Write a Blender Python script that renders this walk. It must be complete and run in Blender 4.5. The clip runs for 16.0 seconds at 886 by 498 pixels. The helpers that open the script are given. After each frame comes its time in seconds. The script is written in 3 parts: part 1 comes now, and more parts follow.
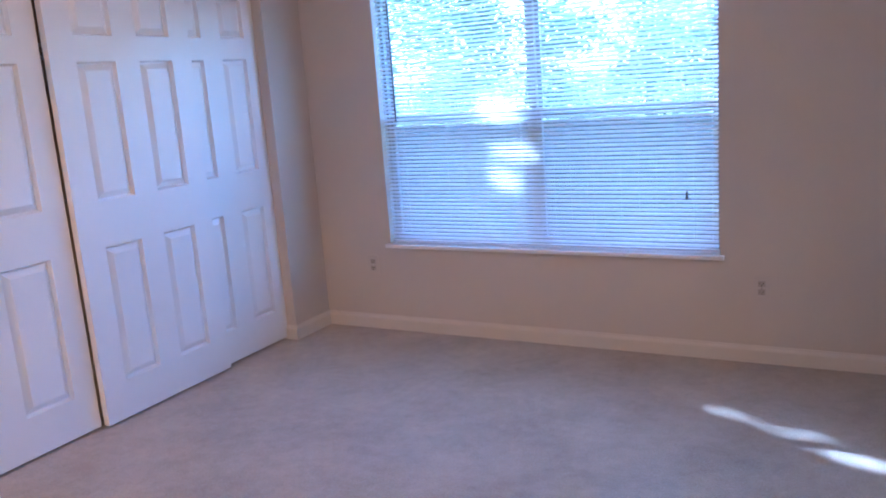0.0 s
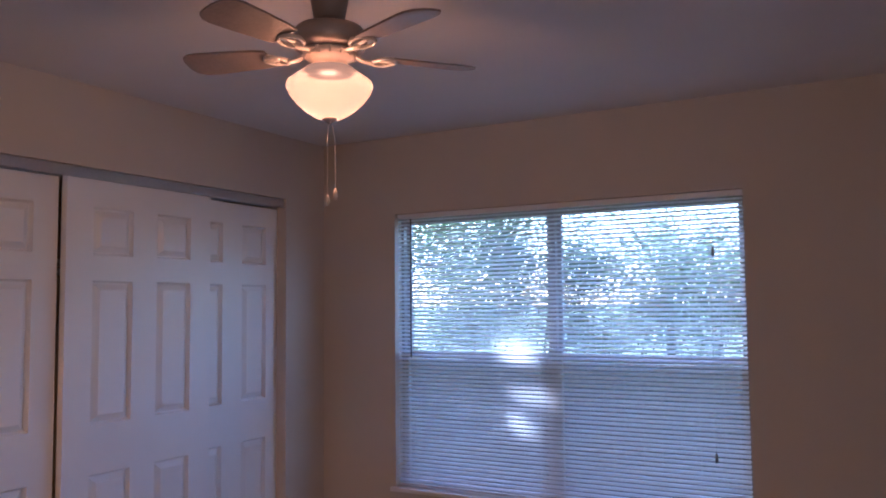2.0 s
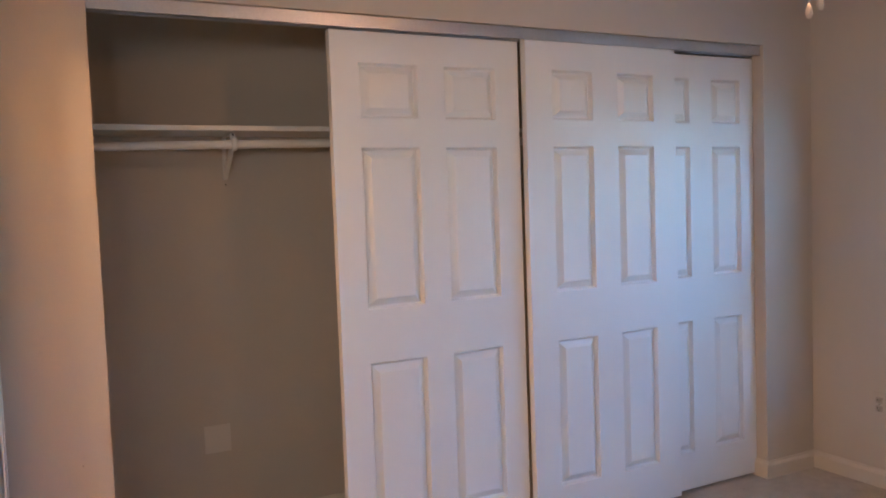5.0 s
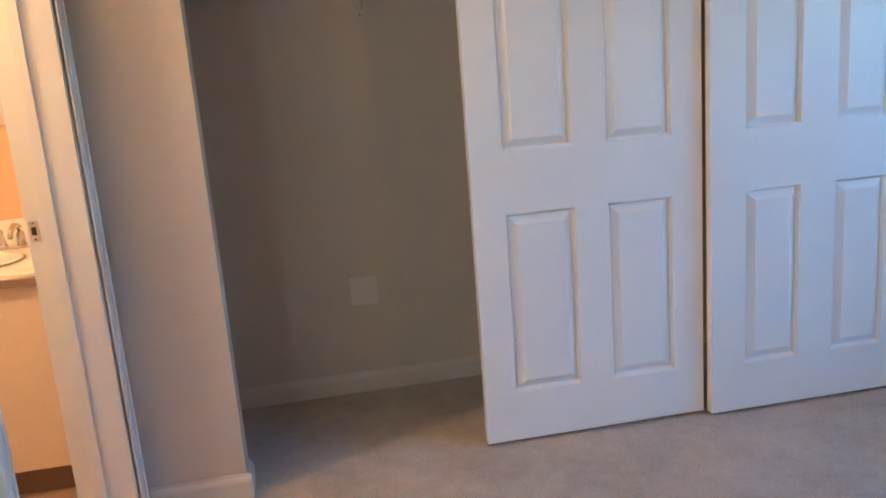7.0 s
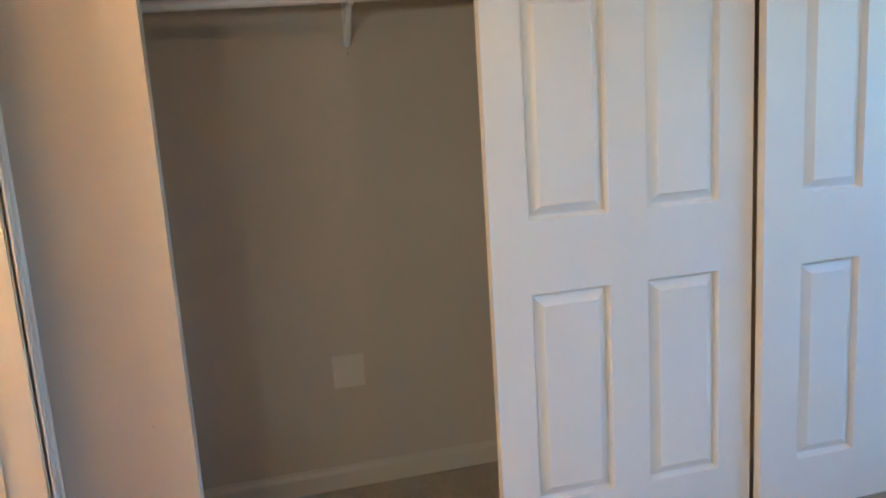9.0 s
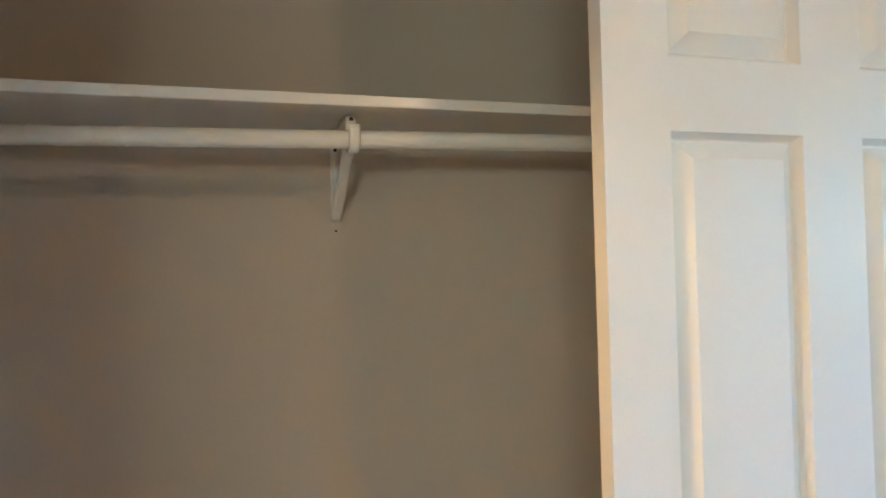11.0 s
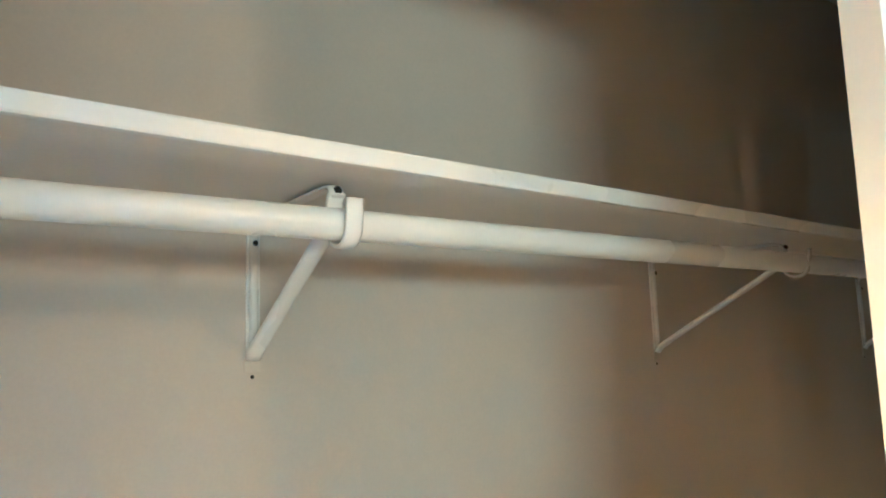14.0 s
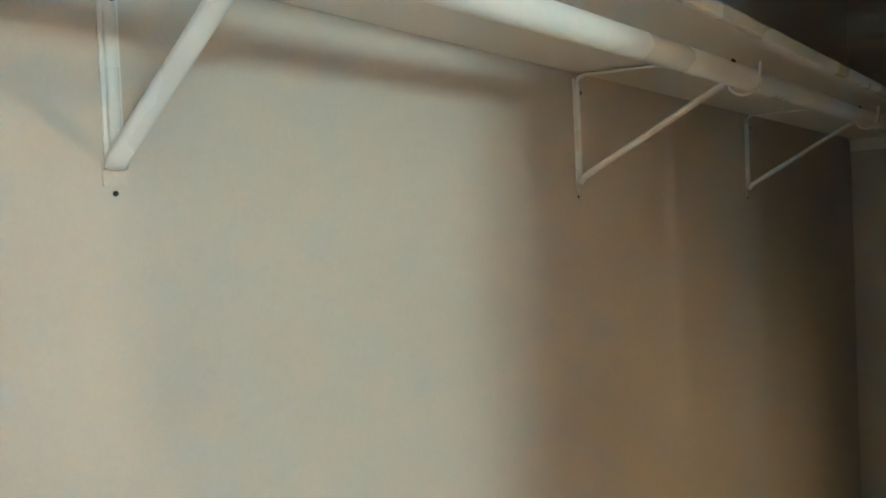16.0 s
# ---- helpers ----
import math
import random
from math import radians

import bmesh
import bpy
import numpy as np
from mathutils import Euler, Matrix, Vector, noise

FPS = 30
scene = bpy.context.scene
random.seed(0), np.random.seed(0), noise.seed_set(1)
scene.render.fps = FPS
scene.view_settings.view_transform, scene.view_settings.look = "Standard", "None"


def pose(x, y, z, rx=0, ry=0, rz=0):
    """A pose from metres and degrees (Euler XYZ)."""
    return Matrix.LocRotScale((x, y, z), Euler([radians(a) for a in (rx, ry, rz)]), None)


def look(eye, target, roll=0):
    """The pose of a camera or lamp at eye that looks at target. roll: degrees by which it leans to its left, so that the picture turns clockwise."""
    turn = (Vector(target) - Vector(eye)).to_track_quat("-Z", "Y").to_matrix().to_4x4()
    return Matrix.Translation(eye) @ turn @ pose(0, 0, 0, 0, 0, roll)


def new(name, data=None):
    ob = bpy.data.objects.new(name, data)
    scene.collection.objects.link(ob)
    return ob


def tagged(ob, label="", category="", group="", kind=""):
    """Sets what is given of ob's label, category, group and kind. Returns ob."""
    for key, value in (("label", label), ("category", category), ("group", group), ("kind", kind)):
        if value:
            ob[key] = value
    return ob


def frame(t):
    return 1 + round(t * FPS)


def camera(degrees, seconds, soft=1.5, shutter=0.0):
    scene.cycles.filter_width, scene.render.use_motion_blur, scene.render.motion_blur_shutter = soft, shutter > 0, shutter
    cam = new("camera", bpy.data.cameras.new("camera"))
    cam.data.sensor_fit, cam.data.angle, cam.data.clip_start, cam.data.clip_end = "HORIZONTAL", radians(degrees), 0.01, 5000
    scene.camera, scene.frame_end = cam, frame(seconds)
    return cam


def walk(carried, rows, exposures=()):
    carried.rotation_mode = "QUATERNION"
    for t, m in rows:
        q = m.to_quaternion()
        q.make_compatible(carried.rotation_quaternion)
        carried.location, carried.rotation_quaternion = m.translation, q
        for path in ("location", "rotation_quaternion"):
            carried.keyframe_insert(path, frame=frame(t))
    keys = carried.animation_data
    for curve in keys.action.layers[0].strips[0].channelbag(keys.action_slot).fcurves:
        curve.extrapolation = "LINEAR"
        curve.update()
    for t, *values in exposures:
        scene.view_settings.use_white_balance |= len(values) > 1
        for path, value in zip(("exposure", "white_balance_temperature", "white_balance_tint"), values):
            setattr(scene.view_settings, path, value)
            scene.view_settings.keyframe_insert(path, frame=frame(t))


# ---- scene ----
cam = camera(56.8, 16.0, soft=1.9)

PATH = [
    (0, (3.033, -3.992, 1.442), (2.09, -2.275, 1.038), -4.2),
    (0.5, (2.993, -3.932, 1.477), (2.05, -2.178, 1.296), -2.3),
    (1, (2.997, -3.887, 1.485), (2.042, -2.13, 1.507), -1.2),
    (1.5, (2.994, -3.864, 1.511), (2.028, -2.116, 1.632), -0.6),
    (2, (2.971, -3.838, 1.505), (1.99, -2.1, 1.644), -0.6),
    (2.5, (2.894, -3.743, 1.519), (1.827, -2.054, 1.601), -0.1),
    (3, (2.834, -3.658, 1.511), (1.597, -2.087, 1.544), -0.2),
    (3.5, (2.939, -3.635, 1.450), (1.462, -2.288, 1.470), -1.38),
    (4, (2.966, -3.647, 1.483), (1.331, -2.496, 1.451), -1.48),
    (4.5, (2.915, -3.627, 1.465), (1.199, -2.604, 1.399), -1.84),
    (4.7, (2.859, -3.598, 1.449), (1.122, -2.612, 1.363), -1.90),
    (6.8, (2.524, -3.120, 1.340), (0.610, -2.716, 0.931), -4.31),
    (7, (2.507, -3.058, 1.318), (0.588, -2.720, 0.877), -4.52),
    (7.5, (2.423, -3.070, 1.279), (0.515, -2.761, 0.768), -4.81),
    (8, (2.357, -3.063, 1.286), (0.453, -2.753, 0.763), -4.81),
    (8.5, (2.237, -3.039, 1.373), (0.331, -2.700, 0.874), -4.41),
    (9, (2.002, -3.157, 1.399), (0.103, -2.673, 1.008), -3.66),
    (9.2, (1.890, -3.191, 1.413), (-0.002, -2.653, 1.062), -3.26),
    (11.5, (0.750, -3.059, 1.442), (-1.142, -2.425, 1.579), -0.74),
    (12, (0.610, -3.043, 1.463), (-1.276, -2.411, 1.674), -0.47),
    (12.5, (0.476, -3.165, 1.522), (-1.312, -2.292, 1.733), -1.54),
    (13, (0.348, -3.224, 1.543), (-1.332, -2.171, 1.809), -1.81),
    (13.5, (0.267, -3.214, 1.541), (-1.344, -2.070, 1.851), -1.83),
    (14, (0.214, -3.187, 1.524), (-1.341, -1.963, 1.813), -1.78),
    (14.5, (0.173, -3.149, 1.479), (-1.341, -1.865, 1.717), -2.25),
    (15, (0.101, -3.119, 1.445), (-1.347, -1.750, 1.614), -3.97),
    (15.5, (0.018, -3.143, 1.473), (-1.320, -1.657, 1.488), -3.13),
    (16, (-0.083, -3.114, 1.478), (-1.342, -1.561, 1.429), -2.44),
]
EXPO = [
    (0.0, 4.15, 3980, 12),
    (0.5, 3.53, 4350, 20),
    (1.5, 2.94, 4600, 23),
    (3.0, 2.74, 4680, 21),
    (4.0, 3.35, 4300, 11),
    (4.7, 3.85, 4450, 4),
    (7.0, 4.1, 4000, -8),
    (9.2, 4.26, 4080, -15),
    (11.5, 4.87, 3980, -19),
    (13.0, 5.56, 3690, -20),
    (16.0, 6.0, 3400, -24),
]
walk(cam, [(t, look(eye, target, roll)) for t, eye, target, roll in PATH], EXPO)

# ---- world, sun and lamps ----
SUN_TRAVEL = Vector((0.878, -0.478, -0.62)).normalized()
world = bpy.data.worlds.new("sky")
scene.world = world
world.use_nodes = True
wn = world.node_tree.nodes
sky = wn.new("ShaderNodeTexSky")
sky.sky_type = "NISHITA"
sky.sun_disc = False
sky.sun_elevation = math.asin(-SUN_TRAVEL.z)
sky.sun_rotation = math.atan2(-SUN_TRAVEL.x, -SUN_TRAVEL.y)
wn["Background"].inputs["Strength"].default_value = 0.15
world.node_tree.links.new(sky.outputs["Color"], wn["Background"].inputs["Color"])

sun_data = bpy.data.lights.new("sun", "SUN")
sun_data.energy, sun_data.angle, sun_data.color = 5.0, radians(0.5), (1.0, 0.95, 0.86)
sun = new("sun", sun_data)
sun.matrix_world = look((-12, 7, 9), Vector((-12, 7, 9)) + SUN_TRAVEL)

FAN = Vector((1.55, -1.975, 0.0))
bulb_data = bpy.data.lights.new("fan_bulb", "POINT")
bulb_data.energy, bulb_data.color, bulb_data.shadow_soft_size = 8.8, (1.0, 0.46, 0.20), 0.07
bulb = new("fan_bulb", bulb_data)
bulb.location = FAN + Vector((0, 0, 2.125))

BATH_LAMP = Vector((0.55, -4.55, 2.27))
bath_data = bpy.data.lights.new("bathroom_bulb", "POINT")
bath_data.energy, bath_data.color, bath_data.shadow_soft_size = 5.3, (1.0, 0.43, 0.13), 0.09
bath = new("bathroom_bulb", bath_data)
bath.location = BATH_LAMP

# unseen fill lamp, added in the opening of the entry doorway to light the closet
entry_data = bpy.data.lights.new("closet_fill", "AREA")
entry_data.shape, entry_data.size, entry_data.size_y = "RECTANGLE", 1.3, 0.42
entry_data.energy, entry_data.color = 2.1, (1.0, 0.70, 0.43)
entry = new("closet_fill", entry_data)
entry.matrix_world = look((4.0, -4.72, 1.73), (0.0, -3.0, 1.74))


# ---- materials ----
def node_mat(name):
    m = bpy.data.materials.new(name)
    m.use_nodes = True
    n, l = m.node_tree.nodes, m.node_tree.links
    return m, n, l, n["Principled BSDF"]


def noise_tex(n, l, scale, detail=4, rough=0.6):
    co = n.new("ShaderNodeTexCoord")
    t = n.new("ShaderNodeTexNoise")
    t.inputs["Scale"].default_value = scale
    t.inputs["Detail"].default_value = detail
    t.inputs["Roughness"].default_value = rough
    l.new(co.outputs["Object"], t.inputs["Vector"])
    return t


def surface(name, color, rough=0.6, metal=0.0, blotch=0.06, blotch_scale=1.6, grain=0.04, grain_scale=220.0,
            bump=0.1, bump_scale=160.0, bump_dist=0.001, spec=0.5, gloss_var=0.08):
    """Paint, plaster, metal: a base colour varied at two scales, with fine relief and uneven gloss."""
    m, n, l, p = node_mat(name)
    p.inputs["Metallic"].default_value = metal
    p.inputs["Specular IOR Level"].default_value = spec
    big, fine = noise_tex(n, l, blotch_scale, 5), noise_tex(n, l, grain_scale, 2)
    def varied(src, amount, col):
        ramp = n.new("ShaderNodeMapRange")
        ramp.inputs["From Min"].default_value, ramp.inputs["From Max"].default_value = 0.3, 0.7
        ramp.inputs["To Min"].default_value, ramp.inputs["To Max"].default_value = 1 - amount, 1 + amount
        l.new(src.outputs["Fac"], ramp.inputs["Value"])
        mul = n.new("ShaderNodeVectorMath")
        mul.operation = "SCALE"
        if isinstance(col, tuple):
            mul.inputs[0].default_value = col
        else:
            l.new(col, mul.inputs[0])
        l.new(ramp.outputs["Result"], mul.inputs["Scale"])
        return mul.outputs["Vector"]
    c = varied(fine, grain, varied(big, blotch, tuple(color)))
    l.new(c, p.inputs["Base Color"])
    rr = n.new("ShaderNodeMapRange")
    rr.inputs["To Min"].default_value, rr.inputs["To Max"].default_value = max(0.02, rough - gloss_var), min(1, rough + gloss_var)
    l.new(big.outputs["Fac"], rr.inputs["Value"])
    l.new(rr.outputs["Result"], p.inputs["Roughness"])
    if bump:
        b = n.new("ShaderNodeBump")
        b.inputs["Strength"].default_value, b.inputs["Distance"].default_value = bump, bump_dist
        l.new(noise_tex(n, l, bump_scale, 3).outputs["Fac"], b.inputs["Height"])
        l.new(b.outputs["Normal"], p.inputs["Normal"])
    return m


def carpet_mat():
    m, n, l, p = node_mat("carpet")
    p.inputs["Roughness"].default_value = 0.95
    p.inputs["Specular IOR Level"].default_value = 0.1
    p.inputs["Sheen Weight"].default_value = 0.25
    big, mid, fine = noise_tex(n, l, 2.4, 6, 0.7), noise_tex(n, l, 18, 5, 0.7), noise_tex(n, l, 150, 3, 0.75)
    mix1 = n.new("ShaderNodeMix")
    mix1.data_type = "RGBA"
    mix1.inputs[6].default_value, mix1.inputs[7].default_value = (0.29, 0.245, 0.195, 1), (0.56, 0.495, 0.41, 1)
    add = n.new("ShaderNodeMath")
    add.operation = "MULTIPLY_ADD"
    add.inputs[1].default_value = 0.85
    l.new(big.outputs["Fac"], add.inputs[0])
    l.new(fine.outputs["Fac"], add.inputs[2])
    add2 = n.new("ShaderNodeMath")
    add2.operation = "MULTIPLY_ADD"
    add2.inputs[1].default_value = 0.45
    l.new(mid.outputs["Fac"], add2.inputs[0])
    l.new(add.outputs[0], add2.inputs[2])
    rng = n.new("ShaderNodeMapRange")
    rng.inputs["From Min"].default_value, rng.inputs["From Max"].default_value = 0.84, 1.46
    l.new(add2.outputs[0], rng.inputs["Value"])
    l.new(rng.outputs["Result"], mix1.inputs[0])
    l.new(mix1.outputs[2], p.inputs["Base Color"])
    b = n.new("ShaderNodeBump")
    b.inputs["Strength"].default_value, b.inputs["Distance"].default_value = 0.7, 0.004
    l.new(add2.outputs[0], b.inputs["Height"])
    l.new(b.outputs["Normal"], p.inputs["Normal"])
    return m


def slat_mat():
    m, n, l, p = node_mat("blind_vinyl")
    p.inputs["Base Color"].default_value = (0.86, 0.87, 0.89, 1)
    p.inputs["Roughness"].default_value = 0.45
    tr = n.new("ShaderNodeBsdfTranslucent")
    tr.inputs["Color"].default_value = (0.72, 0.76, 0.82, 1)
    mix = n.new("ShaderNodeMixShader")
    mix.inputs[0].default_value = 0.36
    l.new(p.outputs[0], mix.inputs[1])
    l.new(tr.outputs[0], mix.inputs[2])
    l.new(mix.outputs[0], n["Material Output"].inputs["Surface"])
    return m


def pane_mat(name, tint, gloss=0.06):
    m, n, l, p = node_mat(name)
    n.remove(p)
    clear, shine = n.new("ShaderNodeBsdfTransparent"), n.new("ShaderNodeBsdfGlossy")
    clear.inputs["Color"].default_value = (*tint, 1)
    shine.inputs["Roughness"].default_value = 0.02
    mix = n.new("ShaderNodeMixShader")
    mix.inputs[0].default_value = gloss
    l.new(clear.outputs[0], mix.inputs[1])
    l.new(shine.outputs[0], mix.inputs[2])
    l.new(mix.outputs[0], n["Material Output"].inputs["Surface"])
    return m


def screen_mat():
    """Insect screen: dark threads that cover part of the view."""
    m, n, l, p = node_mat("insect_screen")
    p.inputs["Base Color"].default_value = (0.05, 0.05, 0.055, 1)
    p.inputs["Roughness"].default_value = 0.7
    clear = n.new("ShaderNodeBsdfTransparent")
    mix = n.new("ShaderNodeMixShader")
    mix.inputs[0].default_value = 0.45
    l.new(clear.outputs[0], mix.inputs[1])
    l.new(p.outputs[0], mix.inputs[2])
    l.new(mix.outputs[0], n["Material Output"].inputs["Surface"])
    return m


def glow_mat(name, color, strength, body=(0.75, 0.62, 0.5), clear=0.0, rough=0.25):
    m, n, l, p = node_mat(name)
    p.inputs["Base Color"].default_value = (*body, 1)
    p.inputs["Roughness"].default_value = rough
    t = noise_tex(n, l, 9, 4)
    r = n.new("ShaderNodeMapRange")
    r.inputs["To Min"].default_value, r.inputs["To Max"].default_value = strength * 0.75, strength * 1.25
    l.new(t.outputs["Fac"], r.inputs["Value"])
    p.inputs["Emission Color"].default_value = (*color, 1)
    l.new(r.outputs["Result"], p.inputs["Emission Strength"])
    if clear:
        tp, mx = n.new("ShaderNodeBsdfTransparent"), n.new("ShaderNodeMixShader")
        tp.inputs["Color"].default_value = (1.0, 0.93, 0.85, 1)
        mx.inputs[0].default_value = clear
        l.new(p.outputs[0], mx.inputs[1])
        l.new(tp.outputs[0], mx.inputs[2])
        l.new(mx.outputs[0], n["Material Output"].inputs["Surface"])
    return m


def leaf_mat():
    m, n, l, p = node_mat("leaves")
    info = n.new("ShaderNodeNewGeometry")
    mix = n.new("ShaderNodeMix")
    mix.data_type = "RGBA"
    mix.inputs[6].default_value, mix.inputs[7].default_value = (0.09, 0.13, 0.07, 1), (0.21, 0.28, 0.15, 1)
    l.new(info.outputs["Random Per Island"], mix.inputs[0])
    l.new(mix.outputs[2], p.inputs["Base Color"])
    p.inputs["Roughness"].default_value = 0.5
    tr = n.new("ShaderNodeBsdfTranslucent")
    l.new(mix.outputs[2], tr.inputs["Color"])
    ms = n.new("ShaderNodeMixShader")
    ms.inputs[0].default_value = 0.4
    l.new(p.outputs[0], ms.inputs[1])
    l.new(tr.outputs[0], ms.inputs[2])
    l.new(ms.outputs[0], n["Material Output"].inputs["Surface"])
    return m


M_WALL = surface("wall_paint", (0.56, 0.50, 0.425), 0.75, blotch=0.03, grain=0.02, bump=0.18, bump_scale=90, bump_dist=0.0015, spec=0.3)
M_CEIL = surface("ceiling_paint", (0.70, 0.67, 0.63), 0.9, blotch=0.03, bump=0.35, bump_scale=120, bump_dist=0.002, spec=0.2)
M_TRIM = surface("trim_paint", (0.74, 0.72, 0.68), 0.35, blotch=0.03, grain=0.01, bump=0.04, bump_scale=60)
M_BASE = surface("baseboard_paint", (0.62, 0.565, 0.49), 0.45, blotch=0.04, grain=0.015, bump=0.06, bump_scale=60)
M_DOOR = surface("door_paint", (0.80, 0.79, 0.78), 0.38, blotch=0.025, grain=0.012, bump=0.10, bump_scale=300, bump_dist=0.0004)
M_SHELF = surface("shelf_paint", (0.78, 0.75, 0.69), 0.42, blotch=0.04, grain=0.02, bump=0.25, bump_scale=70, bump_dist=0.001)
M_ROD = surface("rod_enamel", (0.80, 0.79, 0.76), 0.28, blotch=0.03, grain=0.01, bump=0.03)
M_FOOT = surface("painted_over_foot", (0.58, 0.52, 0.44), 0.5, blotch=0.05, bump=0.2)
M_ALU = surface("brushed_aluminium", (0.62, 0.62, 0.64), 0.38, metal=1.0, blotch=0.08, grain=0.06, bump=0.05)
M_CHROME = surface("chrome", (0.75, 0.72, 0.68), 0.15, metal=1.0, blotch=0.05, grain=0.02, bump=0.0)
M_DARK = surface("dark_screw", (0.03, 0.028, 0.025), 0.5, metal=0.6, bump=0.0)
M_CARPET = carpet_mat()
M_PLATE = surface("outlet_plastic", (0.54, 0.48, 0.41), 0.35, blotch=0.02, bump=0.0)
M_RECEPT = surface("receptacle_plastic", (0.40, 0.35, 0.29), 0.4, bump=0.0)
M_PLATE_PAINTED = surface("painted_plate", (0.65, 0.60, 0.53), 0.5, blotch=0.02, bump=0.0)
M_SLOT = surface("outlet_slot", (0.04, 0.035, 0.03), 0.6, bump=0.0)
M_SLAT = slat_mat()
M_CORD = surface("cord", (0.75, 0.74, 0.72), 0.8, bump=0.3, bump_scale=900)
M_TASSEL = surface("tassel_plastic", (0.10, 0.095, 0.09), 0.4, bump=0.0)
M_GLASS = pane_mat("window_glass", (0.93, 0.95, 0.95))
M_SCREEN = screen_mat()
M_VINYL = surface("window_vinyl", (0.74, 0.74, 0.73), 0.4, bump=0.03)
M_FRAME = surface("window_frame_grey", (0.42, 0.42, 0.41), 0.45, blotch=0.05, bump=0.03)
M_BRONZE = surface("fan_housing", (0.30, 0.25, 0.22), 0.4, metal=0.3, blotch=0.12, bump=0.05)
M_CREAM = surface("fan_arm_enamel", (0.58, 0.49, 0.40), 0.35, blotch=0.06, bump=0.05)
M_BLADE = surface("fan_blade_wood", (0.20, 0.155, 0.125), 0.45, blotch=0.18, blotch_scale=5, grain=0.10, grain_scale=90, bump=0.1)
M_BOWL = glow_mat("frosted_bowl", (1.0, 0.47, 0.22), 0.075, body=(0.14, 0.10, 0.075), clear=0.12, rough=0.7)
M_BATHWALL = surface("bathroom_paint", (0.62, 0.41, 0.21), 0.6, blotch=0.03, bump=0.15, bump_scale=90)
M_BATHFLOOR = surface("bathroom_vinyl", (0.36, 0.24, 0.15), 0.4, blotch=0.15, blotch_scale=6, grain=0.08, bump=0.1)
M_VANITY = surface("vanity_laminate", (0.70, 0.57, 0.42), 0.4, blotch=0.04, bump=0.03)
M_KICK = surface("toe_kick_brown", (0.26, 0.17, 0.11), 0.6, blotch=0.1)
M_MARBLE = surface("cultured_marble", (0.82, 0.77, 0.68), 0.18, blotch=0.06, blotch_scale=8, bump=0.0)
M_EDGE = surface("counter_edge_wood", (0.24, 0.16, 0.11), 0.45, blotch=0.12, blotch_scale=10)
M_MIRROR = surface("mirror_silver", (0.9, 0.9, 0.9), 0.03, metal=1.0, blotch=0.0, grain=0.0, bump=0.0, gloss_var=0.01)
M_LEAF = leaf_mat()
M_BARK = surface("bark", (0.14, 0.10, 0.075), 0.9, blotch=0.3, blotch_scale=6, bump=0.8, bump_scale=30, bump_dist=0.02)
M_LAWN = surface("lawn", (0.075, 0.11, 0.04), 0.9, blotch=0.3, blotch_scale=0.6, grain=0.3, grain_scale=30, bump=0.6, bump_scale=40, bump_dist=0.03)
M_STUCCO = surface("stucco", (0.50, 0.46, 0.40), 0.9, blotch=0.08, bump=0.5, bump_scale=60, bump_dist=0.004)
M_ROOF = surface("roof_shingle", (0.16, 0.14, 0.13), 0.9, blotch=0.25, bump=0.6, bump_scale=25, bump_dist=0.01)
M_FENCE = surface("fence_wood", (0.13, 0.125, 0.12), 0.85, blotch=0.25, blotch_scale=3, grain=0.15, bump=0.5, bump_scale=60, bump_dist=0.003)


# ---- mesh helpers ----
def add_box(bm, x0, x1, y0, y1, z0, z1, bevel=0.0, seg=2):
    r = bmesh.ops.create_cube(bm, size=1, matrix=Matrix.Translation(((x0 + x1) / 2, (y0 + y1) / 2, (z0 + z1) / 2))
                              @ Matrix.Diagonal((abs(x1 - x0), abs(y1 - y0), abs(z1 - z0), 1)))
    if bevel:
        edges = list({e for v in r["verts"] for e in v.link_edges})
        bmesh.ops.bevel(bm, geom=edges, offset=bevel, segments=seg, affect="EDGES", profile=0.7)
    return bm


def box(*a, **k):
    return add_box(bmesh.new(), *a, **k)


def add_lathe(bm, profile, center=(0, 0, 0), seg=32):
    """A turned shape round z from (radius, z) pairs."""
    c, rings = Vector(center), []
    for r, z in profile:
        rings.append([bm.verts.new(c + Vector((r * math.cos(2 * math.pi * i / seg), r * math.sin(2 * math.pi * i / seg), z)))
                      for i in range(seg)])
    for a, b in zip(rings, rings[1:]):
        for i in range(seg):
            f = bm.faces.new((a[i], a[(i + 1) % seg], b[(i + 1) % seg], b[i]))
            f.smooth = True
    for ring in (rings[0], rings[-1]):
        bm.faces.new(ring)
    return bm


def lathe(profile, center=(0, 0, 0), seg=32):
    return add_lathe(bmesh.new(), profile, center, seg)


